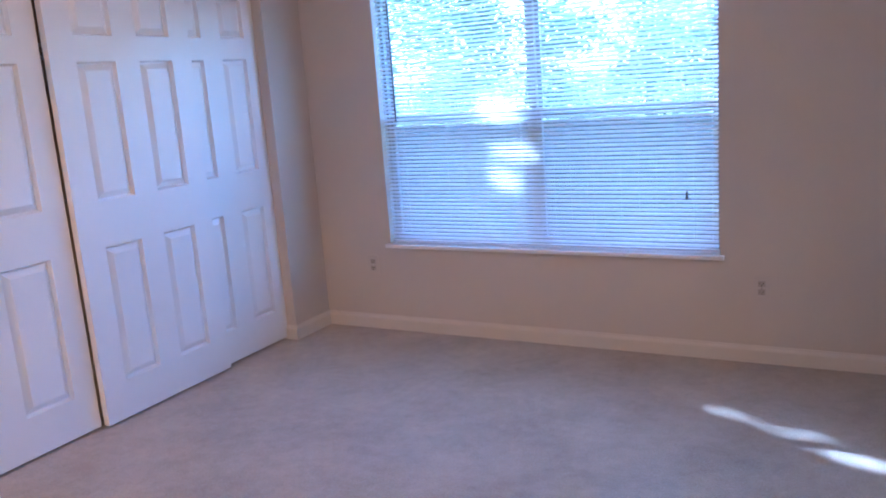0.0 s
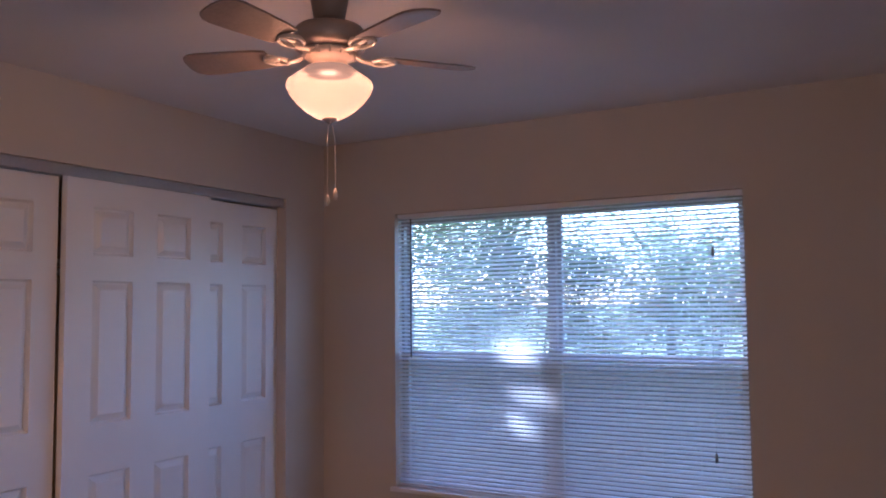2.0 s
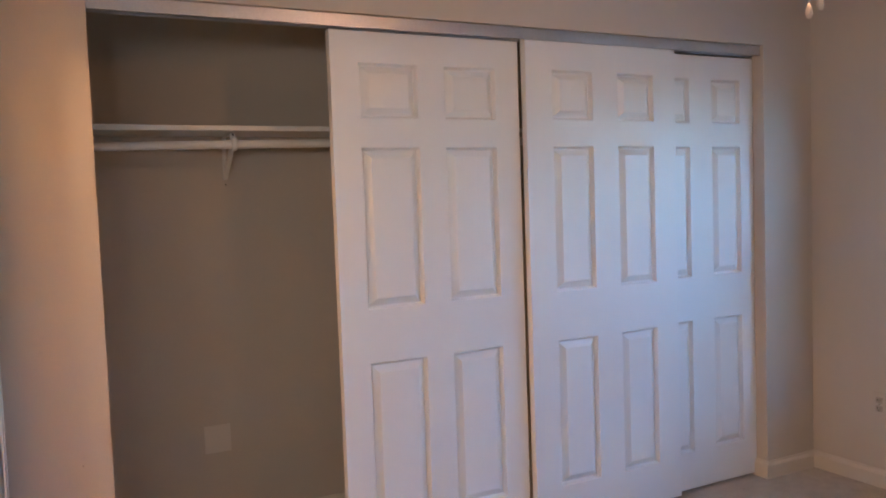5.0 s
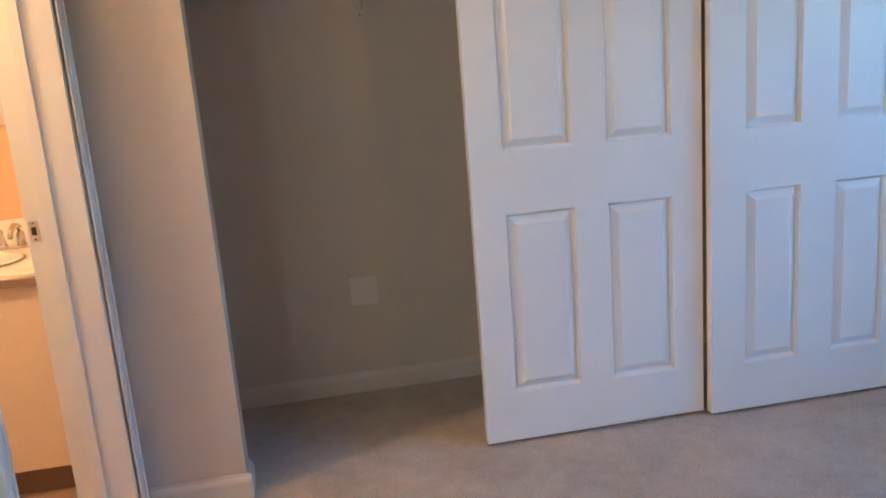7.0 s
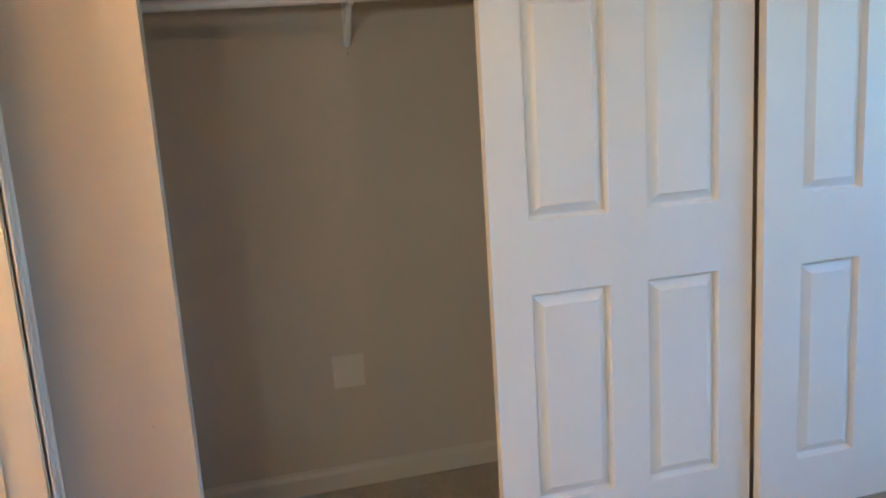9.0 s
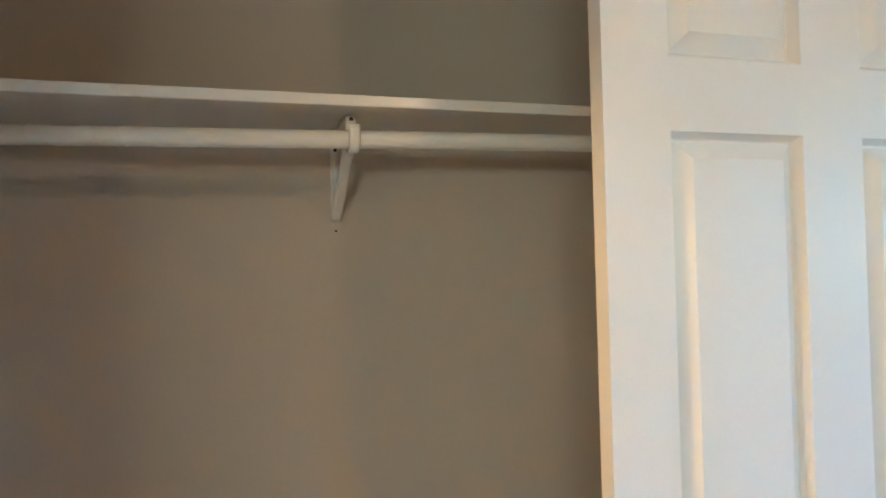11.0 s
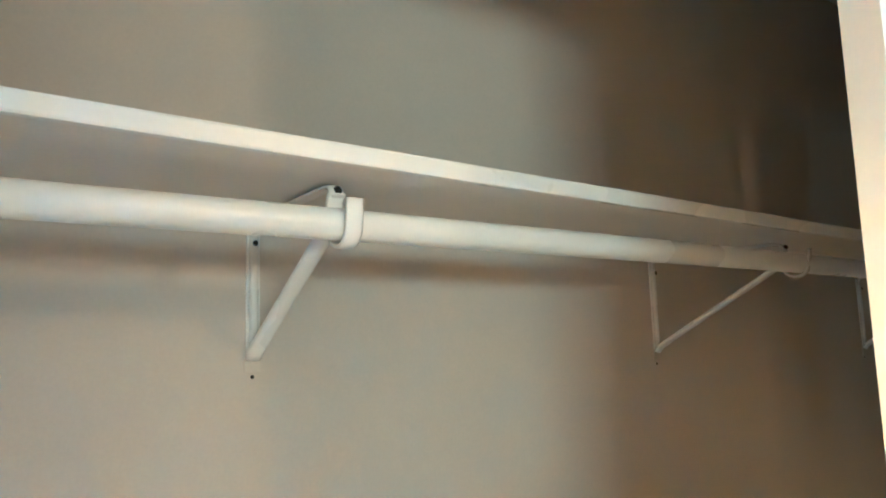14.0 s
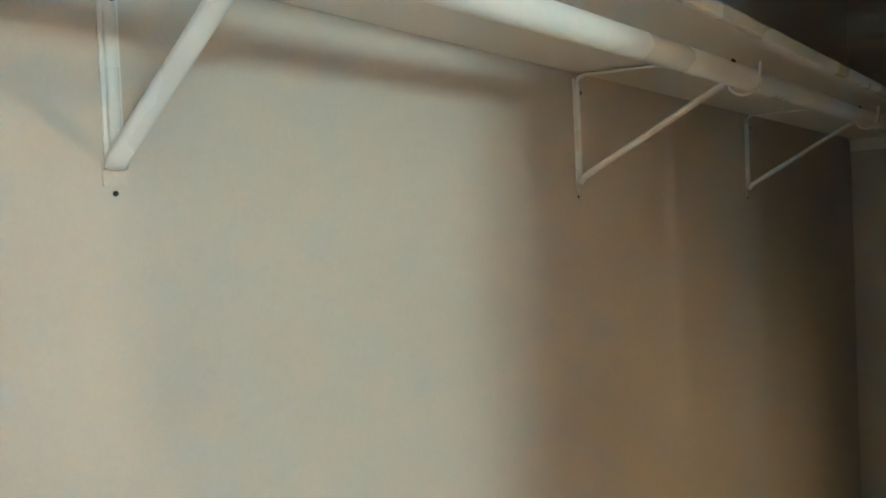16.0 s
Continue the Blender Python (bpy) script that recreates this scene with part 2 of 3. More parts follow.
def add_tube(bm, pts, radius, seg=10, flat=1.0, side=None):
    """A round or flattened bar along points; side: the direction that keeps the full width."""
    pts = [Vector(p) for p in pts]
    rings = []
    for i, p in enumerate(pts):
        d = (pts[min(i + 1, len(pts) - 1)] - pts[max(i - 1, 0)]).normalized()
        u = Vector(side) if side else (Vector((0, 0, 1)) if abs(d.z) < 0.9 else Vector((1, 0, 0)))
        u = (u - d * u.dot(d)).normalized()
        w = d.cross(u)
        r = radius[i] if isinstance(radius, (list, tuple)) else radius
        rings.append([bm.verts.new(p + r * (math.cos(2 * math.pi * k / seg) * u + flat * math.sin(2 * math.pi * k / seg) * w))
                      for k in range(seg)])
    for a, b in zip(rings, rings[1:]):
        for k in range(seg):
            f = bm.faces.new((a[k], a[(k + 1) % seg], b[(k + 1) % seg], b[k]))
            f.smooth = seg > 6
    bm.faces.new(rings[0])
    bm.faces.new(rings[-1])
    return bm


def tube(*a, **k):
    return add_tube(bmesh.new(), *a, **k)


def mesh_of(name, bm, material):
    bmesh.ops.recalc_face_normals(bm, faces=bm.faces)
    me = bpy.data.meshes.new(name)
    bm.to_mesh(me)
    bm.free()
    me.materials.append(material)
    return me


def part(name, bm, material, parent, label=""):
    ob = new(name, mesh_of(name, bm, material))
    ob.parent = parent
    return tagged(ob, label)


def thing(name, label, category, group="", at=(0, 0, 0), kind=""):
    ob = new(name)
    ob.location = at
    ob.empty_display_size = 0.1
    return tagged(ob, label, category, group, kind)


def solid(name, bm, material, label, category, kind="", group=""):
    return tagged(new(name, mesh_of(name, bm, material)), label, category, group, kind)


def structure(name, bm, material, label, category):
    return solid(name, bm, material, label, category, "structure")


# ---- plan ----
CEIL = 2.455
BACK = -0.757            # back wall of the closet
OPEN_L, OPEN_R = -3.313, -0.335
OPEN_TOP = 2.105
SOUTH = -3.63            # face of the wall with the bathroom doorway
BATH_EAST, EAST, HALL = 1.03, 3.95, -5.6
DOOR_L, DOOR_R, DOOR_TOP = 0.10, 1.025, 2.05
JAMB = 0.16             # depth of the bathroom doorway
WIN_L, WIN_R, WIN_B, WIN_T = 0.495, 2.350, 0.520, 2.02


# ---- large structure ----
def build_shell():
    bm = bmesh.new()
    add_box(bm, BACK - 0.1, EAST + 0.1, SOUTH, 0.1, -0.1, 0.0)
    add_box(bm, BATH_EAST, EAST + 0.1, HALL - 0.1, SOUTH, -0.1, 0.0)
    structure("floor", bm, M_CARPET, "beige cut-pile carpet over bedroom and closet", "floor")
    structure("floor_bathroom", box(BACK - 0.1, BATH_EAST, HALL - 0.1, SOUTH, -0.1, -0.004), M_BATHFLOOR, "brown sheet vinyl bathroom floor", "floor")
    structure("ceiling", box(BACK - 0.1, EAST + 0.1, HALL - 0.1, 0.16, CEIL, CEIL + 0.1), M_CEIL, "off-white lightly textured ceiling", "ceiling")

    bm = bmesh.new()
    add_box(bm, -0.11, 0, OPEN_R, 0, 0, CEIL)
    add_box(bm, -0.11, 0, OPEN_L, OPEN_R, OPEN_TOP, CEIL)
    add_box(bm, -0.11, 0, SOUTH, OPEN_L, 0, CEIL)
    structure("wall_west", bm, M_WALL, "beige painted wall around the closet opening", "wall")
    structure("wall_closet_back", box(BACK - 0.1, BACK, SOUTH, 0.16, 0, CEIL), M_WALL, "beige painted closet back wall", "wall")
    structure("wall_closet_end", box(BACK, -0.11, -0.05, 0, 0, CEIL), M_WALL, "beige painted closet end wall", "wall")

    bm = bmesh.new()
    add_box(bm, BACK, WIN_L, 0, 0.16, 0, CEIL)
    add_box(bm, WIN_R, EAST + 0.1, 0, 0.16, 0, CEIL)
    add_box(bm, WIN_L, WIN_R, 0, 0.16, 0, WIN_B)
    add_box(bm, WIN_L, WIN_R, 0, 0.16, WIN_T, CEIL)
    structure("wall_north", bm, M_WALL, "beige painted wall with the window opening", "wall")

    bm = bmesh.new()
    add_box(bm, BACK, DOOR_L, SOUTH - JAMB, SOUTH, 0, CEIL)
    add_box(bm, DOOR_R, BATH_EAST + 0.07, SOUTH - JAMB, SOUTH, 0, CEIL)
    add_box(bm, DOOR_L, DOOR_R, SOUTH - JAMB, SOUTH, DOOR_TOP, CEIL)
    structure("wall_south", bm, M_WALL, "beige painted wall with the bathroom doorway", "wall")
    structure("wall_hall_west", box(BATH_EAST, BATH_EAST + 0.07, HALL, SOUTH - JAMB, 0, CEIL), M_WALL, "beige painted wall beside the entry", "wall")
    structure("wall_hall_south", box(BACK - 0.1, EAST + 0.1, HALL - 0.1, HALL, 0, CEIL), M_WALL, "beige painted end wall of the entry", "wall")
    # unseen opening and hall box, added to hold the closet's fill lamp
    bm = bmesh.new()
    add_box(bm, EAST, EAST + 0.1, -3.64, 0, 0, CEIL)
    add_box(bm, EAST, EAST + 0.1, HALL, -5.4, 0, CEIL)
    add_box(bm, EAST, EAST + 0.1, -5.4, -3.64, 2.06, CEIL)
    structure("wall_east", bm, M_WALL, "beige painted wall with an unseen opening added for the fill lamp", "wall")
    bm = bmesh.new()
    add_box(bm, EAST + 1.1, EAST + 1.2, -5.4, -3.5, 0, CEIL)
    add_box(bm, EAST + 0.1, EAST + 1.2, -3.5, -3.4, 0, CEIL)
    add_box(bm, EAST + 0.1, EAST + 1.2, -5.5, -5.4, 0, CEIL)
    add_box(bm, EAST + 0.1, EAST + 1.2, -5.5, -3.4, CEIL, CEIL + 0.1)
    structure("wall_hall", bm, M_WALL, "beige painted walls of an unseen hall added outside", "wall")
    structure("floor_hall", box(EAST + 0.1, EAST + 1.2, -5.5, -3.4, -0.1, 0), M_CARPET, "beige carpet in the unseen hall added outside", "floor")
    structure("wall_bathroom_west", box(BACK - 0.1, BACK, HALL, SOUTH, 0, CEIL), M_BATHWALL, "cream painted bathroom wall", "wall")


def baseboard(name, x0, y0, x1, y1, nx, ny, height=0.085):
    """A run of moulded skirting along a wall; (nx, ny) points into the room."""
    bm = bmesh.new()
    prof = [(0.0, 0.0), (0.014, 0.0), (0.014, height * 0.72), (0.011, height * 0.82), (0.006, height * 0.9), (0.004, height), (0.0, height)]
    rows = [[bm.verts.new((x + nx * d, y + ny * d, z)) for d, z in prof] for x, y in ((x0, y0), (x1, y1))]
    k = len(prof)
    for i in range(k):
        bm.faces.new((rows[0][i], rows[0][(i + 1) % k], rows[1][(i + 1) % k], rows[1][i]))
    bm.faces.new(rows[0]), bm.faces.new(rows[1])
    structure(name, bm, M_BASE, "cream painted moulded baseboard along the wall", "baseboard")


def build_baseboards():
    e = 0.002
    baseboard("baseboard_north", 0.014, -e, EAST, -e, 0, -1)
    baseboard("baseboard_west", e, OPEN_R + 0.0, e, -0.0, 1, 0)
    baseboard("baseboard_jamb", -0.10, OPEN_R - e, 0.014, OPEN_R - e, 0, -1)
    baseboard("baseboard_south", 0.016, SOUTH + e, DOOR_L - 0.051, SOUTH + e, 0, 1)
    baseboard("baseboard_stub", e, SOUTH + 0.016, e, OPEN_L + 0.014, 1, 0)
    baseboard("baseboard_stub_return", -0.10, OPEN_L + e, e, OPEN_L + e, 0, 1)
    baseboard("baseboard_closet", BACK + e, SOUTH + 0.13, BACK + e, -0.06, 1, 0)
    baseboard("baseboard_closet_end", BACK + 0.014, -0.052, -0.11, -0.052, 0, -1)
    baseboard("baseboard_east", EAST - e, HALL, EAST - e, 0, -1, 0)


build_shell()
build_baseboards()


# ---- closet ----
def closet_track():
    t = thing("closet_door_track", "brushed aluminium fascia track above sliding closet doors", "door track", at=(0, OPEN_L, 0))
    w = OPEN_R - OPEN_L
    part("fascia", box(-0.020, -0.016, 0.004, w - 0.004, OPEN_TOP - 0.044, OPEN_TOP - 0.002), M_ALU, t)
    part("fascia_lip", box(-0.021, -0.012, 0.004, w - 0.004, OPEN_TOP - 0.047, OPEN_TOP - 0.044), M_ALU, t)
    part("channel", box(-0.104, -0.02, 0.004, w - 0.004, OPEN_TOP - 0.012, OPEN_TOP - 0.002), M_ALU, t)
    part("rail", box(-0.064, -0.061, 0.004, w - 0.004, OPEN_TOP - 0.048, OPEN_TOP - 0.012), M_ALU, t)


ROWS_Z = (0.190, 0.816, 1.022, 1.628, 1.738, 1.942)


def panelled_door(name, label, y0, y1, face_x, cols, top, group, bottom=0.014, thick=0.034):
    """A six-panel moulded door standing in a plane of constant x, its face towards +x."""
    t = thing(name, label, "door", group, at=(face_x, y0, bottom))
    w, hgt = y1 - y0, top - bottom
    us = [0, *[c - y0 for c in cols], w]
    vs = [0, *[z - bottom for z in ROWS_Z], hgt]
    bm = bmesh.new()
    grid = [[bm.verts.new((0, u, v)) for v in vs] for u in us]
    for i in range(5):
        for j in range(7):
            if i in (1, 3) and j in (1, 3, 5):
                continue
            bm.faces.new((grid[i][j], grid[i + 1][j], grid[i + 1][j + 1], grid[i][j + 1]))
    border = [grid[i][0] for i in range(6)] + [grid[5][j] for j in range(1, 8)] + [grid[i][7] for i in range(4, -1, -1)] + [grid[0][j] for j in range(6, 0, -1)]
    inner = [bm.verts.new(v.co + Vector((-thick, 0, 0))) for v in border]
    n = len(border)
    for k in range(n):
        bm.faces.new((border[k], border[(k + 1) % n], inner[(k + 1) % n], inner[k]))
    bm.faces.new(inner)
    rim = [e for e in bm.edges if abs(e.verts[0].co.x) < 1e-6 and abs(e.verts[1].co.x) < 1e-6 and len(e.link_faces) == 2
           and abs(e.calc_face_angle(0)) > 1]
    bmesh.ops.bevel(bm, geom=rim, offset=0.0025, segments=2, affect="EDGES")
    part("door_body", bm, M_DOOR, t)
    steps = [(0, 0), (0.0015, -0.005), (0.006, -0.015), (0.009, -0.0195), (0.012, -0.0195), (0.014, -0.0180), (0.036, -0.0030), (0.0385, -0.0015)]
    for i in (1, 3):
        for j in (1, 3, 5):
            pm = bmesh.new()
            rings = []
            for inset, depth in steps:
                a, b, c, d = us[i] + inset, us[i + 1] - inset, vs[j] + inset, vs[j + 1] - inset
                rings.append([pm.verts.new((depth, *q)) for q in ((a, c), (b, c), (b, d), (a, d))])
            for r0, r1 in zip(rings, rings[1:]):
                for k in range(4):
                    pm.faces.new((r0[k], r0[(k + 1) % 4], r1[(k + 1) % 4], r1[k]))
            pm.faces.new(rings[-1])
            part("panel", pm, M_DOOR, t)
    return t


def shelf_bracket(y, yaw, lift):
    """A stamped steel bracket: wall strap, strut, shelf arm and a J hook that carries the rod."""
    t = thing("shelf_bracket", "white enamelled steel shelf and rod bracket on closet wall", "bracket", "closet brackets", at=(BACK, y, 1.50))
    t.rotation_euler = (0, 0, radians(yaw))
    bm = bmesh.new()
    add_box(bm, 0.0005, 0.004, -0.009, 0.009, 0.047, 0.214, bevel=0.001)
    add_tube(bm, [(0.006, 0, 0.21), (0.006, 0, 0.052)], 0.006, seg=8, flat=0.7, side=(0, 1, 0))
    part("wall_strap", bm, M_ROD, t)
    part("foot", box(0.0005, 0.0025, -0.011, 0.011, 0.027, 0.049, bevel=0.0008), M_FOOT, t)
    s = part("screw", lathe([(0.0001, 0.0), (0.0025, 0.0005), (0.0025, 0.002), (0.0001, 0.003)], seg=10), M_DARK, t)
    s.location, s.rotation_euler = (0.0004, 0, 0.021), (0, radians(90), 0)
    s = part("screw", lathe([(0.0001, 0.0), (0.0036, 0.0005), (0.0036, 0.002), (0.0001, 0.003)], seg=10), M_DARK, t)
    s.location, s.rotation_euler = (0.0105, 0, 0.19), (0, radians(90), 0)
    part("shelf_arm", tube([(0.006, 0, 0.205), (0.009, 0, 0.215), (0.018, 0, 0.2185), (0.225, 0, 0.2185), (0.240, 0, 0.216), (0.249, 0, 0.205)],
                           0.009, seg=8, flat=0.3, side=(0, 1, 0)), M_ROD, t)
    part("strut", tube([(0.005, 0, 0.043), (0.012, 0, 0.053), (0.11, 0, 0.109), (0.222, 0, 0.173), (0.236, 0, 0.181)],
                       [0.0105, 0.012, 0.0115, 0.0115, 0.011], seg=10, flat=0.45, side=(0, 1, 0)), M_ROD, t)
    part("rivet_hole", tube([(0.2455, 0, 0.2135), (0.2505, 0, 0.2095)], 0.0038, seg=10), M_DARK, t)
    pts = [(0.246, 0, 0.209), (0.240, 0, 0.200), (0.2385, 0, 0.178 + lift)]
    pts += [(0.262 + 0.0215 * math.cos(a), 0, 0.169 + lift + 0.0215 * math.sin(a)) for a in [radians(190 + 17 * k) for k in range(11)]]
    pts += [(0.2855, 0, 0.184 + lift), (0.2862, 0, 0.194 + lift)]
    part("hook", tube(pts, 0.0105, seg=8, flat=0.25, side=(0, 1, 0)), M_ROD, t)
    return t


def closet_shelf():
    t = thing("closet_shelf", "white painted closet shelf board resting on brackets", "shelf", at=(BACK, -3.5, 1.7225))
    part("board", box(0.002, 0.301, 0.004, 3.446, 0.0015, 0.0185, bevel=0.001), M_SHELF, t)
    part("front_edge", box(0.302, 0.312, 0.004, 3.446, 0, 0.020, bevel=0.003), M_ROD, t, "glossy painted front edge strip")
    for y in (0.006, 3.426):
        part("end_cleat", box(0.002, 0.27, y, y + 0.018, -0.04, 0.0, bevel=0.002), M_SHELF, t)
    return t


def closet_rod():
    t = thing("closet_rod", "white enamelled steel hanging rod held by hooks", "rod", at=(BACK + 0.262, -3.5, 1.669))
    bm = tube([(0, 0.004 + 3.442 * k / 12, -0.008 + 0.023 * math.sin(min(1.0, k / 8) * math.pi / 2)) for k in range(13)], 0.0165, seg=24)
    part("bar", bm, M_ROD, t)
    for y in (0.004, 3.446):
        d = 1 if y < 1 else -1
        h = -0.008 if y < 1 else 0.015
        part("end_cup", tube([(0, y, h), (0, y + d * 0.012, h)], 0.024, seg=20), M_ROD, t)


closet_track()
GROUP = "sliding closet doors"
panelled_door("sliding_closet_door", "white six-panel moulded sliding door beside the open closet", -2.498, -1.689, -0.065,
              (-2.388, -2.148, -2.031, -1.799), 2.0565, GROUP)
panelled_door("sliding_closet_door", "white six-panel moulded sliding door hung on the front track", -1.678, -0.876, -0.025,
              (-1.549, -1.342, -1.207, -1.004), 2.085, GROUP)
panelled_door("sliding_closet_door", "white six-panel moulded sliding door partly behind another", -1.075, -0.337, -0.065,
              (-0.950, -0.750, -0.610, -0.425), 2.050, GROUP)
for y, yaw, lift in ((-2.735, -4.5, 0.002), (-1.926, 14.0, 0.012), (-1.109, 9.0, 0.015)):
    shelf_bracket(y, yaw, lift)
closet_shelf()
closet_rod()


def wall_plate(name, label, pos, normal, w=0.072, h=0.116, outlet=True, category="outlet", material=None):
    """A cover plate on a wall; normal is 'x' (faces +x) or 'y' (faces -y)."""
    t = thing(name, label, category, at=pos)
    mat = material or M_PLATE
    def place(bm):
        if normal == "y":
            bmesh.ops.rotate(bm, verts=bm.verts, cent=(0, 0, 0), matrix=Matrix.Rotation(radians(-90), 3, "Z"))
        return bm
    part("cover_plate", place(box(0.0005, 0.006, -w / 2, w / 2, -h / 2, h / 2, bevel=0.0025)), mat, t)
    if outlet:
        for dz in (-0.02, 0.02):
            r = part("receptacle", place(box(0.005, 0.0085, -0.017, 0.017, dz - 0.014, dz + 0.014, bevel=0.003)), M_RECEPT, t)
            bm = bmesh.new()
            add_box(bm, 0.008, 0.009, -0.008, -0.0055, dz - 0.003, dz + 0.006)
            add_box(bm, 0.008, 0.009, 0.0055, 0.008, dz - 0.003, dz + 0.006)
            add_box(bm, 0.008, 0.009, -0.002, 0.002, dz - 0.010, dz - 0.006)
            part("slots", place(bm), M_SLOT, r)
        part("screw", place(box(0.006, 0.0075, -0.003, 0.003, -0.003, 0.003, bevel=0.001)), M_CHROME, t)
    return t


wall_plate("outlet", "beige duplex outlet with dark receptacles below window", (0.363, -0.0, 0.393), "y")
wall_plate("outlet", "beige duplex outlet with dark receptacles beside window", (2.541, -0.0, 0.372), "y")
wall_plate("blank_cover_plate", "painted square blank plate on closet wall", (BACK, -2.825, 0.434), "x", w=0.112, h=0.118, outlet=False,
           category="cover plate", material=M_PLATE_PAINTED)


# ---- window and blind ----
def window():
    t = thing("window_1", "grey framed window with two hung sashes, daylight outside", "window", at=(WIN_L, 0.07, WIN_B), kind="structure")
    w, h = WIN_R - WIN_L, WIN_T - WIN_B
    f, st = 0.018, 0.022
    bm = bmesh.new()
    for a in ((0, f, 0, h), (w - f, w, 0, h), (f, w - f, 0, f), (f, w - f, h - f, h)):
        add_box(bm, a[0], a[1], 0, 0.07, a[2], a[3], bevel=0.002)
    part("window_frame", bm, M_FRAME, t)
    part("mullion", box(0.89, 0.925, 0.002, 0.068, f, h - f, bevel=0.003), M_FRAME, t)
    for a, b in ((f, 0.89), (0.925, w - f)):
        for z0, z1, y in ((f, 0.735, 0.006), (0.70, h - f, 0.034)):
            bm = bmesh.new()
            for q in ((a, a + st, z0, z1), (b - st, b, z0, z1), (a + st, b - st, z0, z0 + 0.03), (a + st, b - st, z1 - 0.03, z1)):
                add_box(bm, q[0], q[1], y, y + 0.026, q[2], q[3], bevel=0.002)
            s = part("sash", bm, M_FRAME, t)
            p = part("pane", box(a + st, b - st, y + 0.011, y + 0.015, z0 + 0.03, z1 - 0.03), M_GLASS, s)
            p.visible_shadow = False
        bm = bmesh.new()
        vs = [bm.verts.new(v) for v in ((a, 0.063, f), (b, 0.063, f), (b, 0.063, 0.72), (a, 0.063, 0.72))]
        bm.faces.new(vs)
        part("insect_screen", bm, M_SCREEN, t, "fine grey insect screen over the lower sash")
    structure("window_sill", box(WIN_L - 0.022, WIN_R + 0.022, -0.028, 0.07, WIN_B - 0.018, WIN_B + 0.004, bevel=0.004), M_TRIM,
              "white painted window sill", "window sill")


SLAT_TILT = 29.5


def blind():
    w = WIN_R - WIN_L - 0.012
    t = thing("mini_blind", "white vinyl mini blind with half-open slats in window", "blind", at=(WIN_L + 0.006, 0.034, WIN_B))
    h = WIN_T - WIN_B
    part("headrail", box(0, w, -0.013, 0.013, h - 0.028, h - 0.002, bevel=0.002), M_VINYL, t)
    part("bottom_rail", box(0.002, w - 0.002, -0.012, 0.012, 0.012, 0.024, bevel=0.003), M_VINYL, t)
    bm = bmesh.new()
    tilt, prof = radians(SLAT_TILT), []
    for k in range(5):
        s = (k / 4 - 0.5) * 0.025
        c = 0.0022 * (1 - (2 * k / 4 - 1) ** 2)
        prof.append((s * math.cos(tilt) - c * math.sin(tilt), s * math.sin(tilt) + c * math.cos(tilt)))
    cols = 7
    grid = [[bm.verts.new((w * 0.998 * i / cols + 0.001, y, z)) for y, z in prof] for i in range(cols + 1)]
    for i in range(cols):
        for k in range(4):
            bm.faces.new((grid[i][k], grid[i + 1][k], grid[i + 1][k + 1], grid[i][k + 1])).smooth = True
    slat = mesh_of("slat", bm, M_SLAT)
    n, z0, z1 = 66, 0.040, h - 0.040
    for k in range(n):
        ob = new("slat", slat)
        ob.parent = t
        ob.location = (0, 0, z0 + (z1 - z0) * k / (n - 1))
        ob.rotation_euler = (radians(random.uniform(-0.7, 0.7)), radians(random.uniform(-0.03, 0.03)), 0)
    for x in (0.11, 0.62, w - 0.62, w - 0.11):
        for y in (-0.0135, 0.0135):
            part("ladder_cord", tube([(x, y, 0.02), (x, y, h - 0.03)], 0.0008, seg=5), M_CORD, t)
    part("tilt_wand", tube([(0.092, -0.022, h - 0.03), (0.092, -0.024, h - 0.4), (0.092, -0.024, 0.71)], 0.005, seg=6), M_TASSEL, t, "thin clear-grey tilt wand")
    for x, z in ((w - 0.135, 1.245), (w - 0.147, 0.315)):
        c = part("lift_cord", tube([(x, -0.02, h - 0.03), (x, -0.022, z)], 0.0012, seg=5), M_CORD, t)
        part("tassel", lathe([(0.002, 0.0), (0.0065, -0.012), (0.0075, -0.040), (0.004, -0.047)], (x, -0.022, z), seg=10), M_TASSEL, c)


window()
blind()


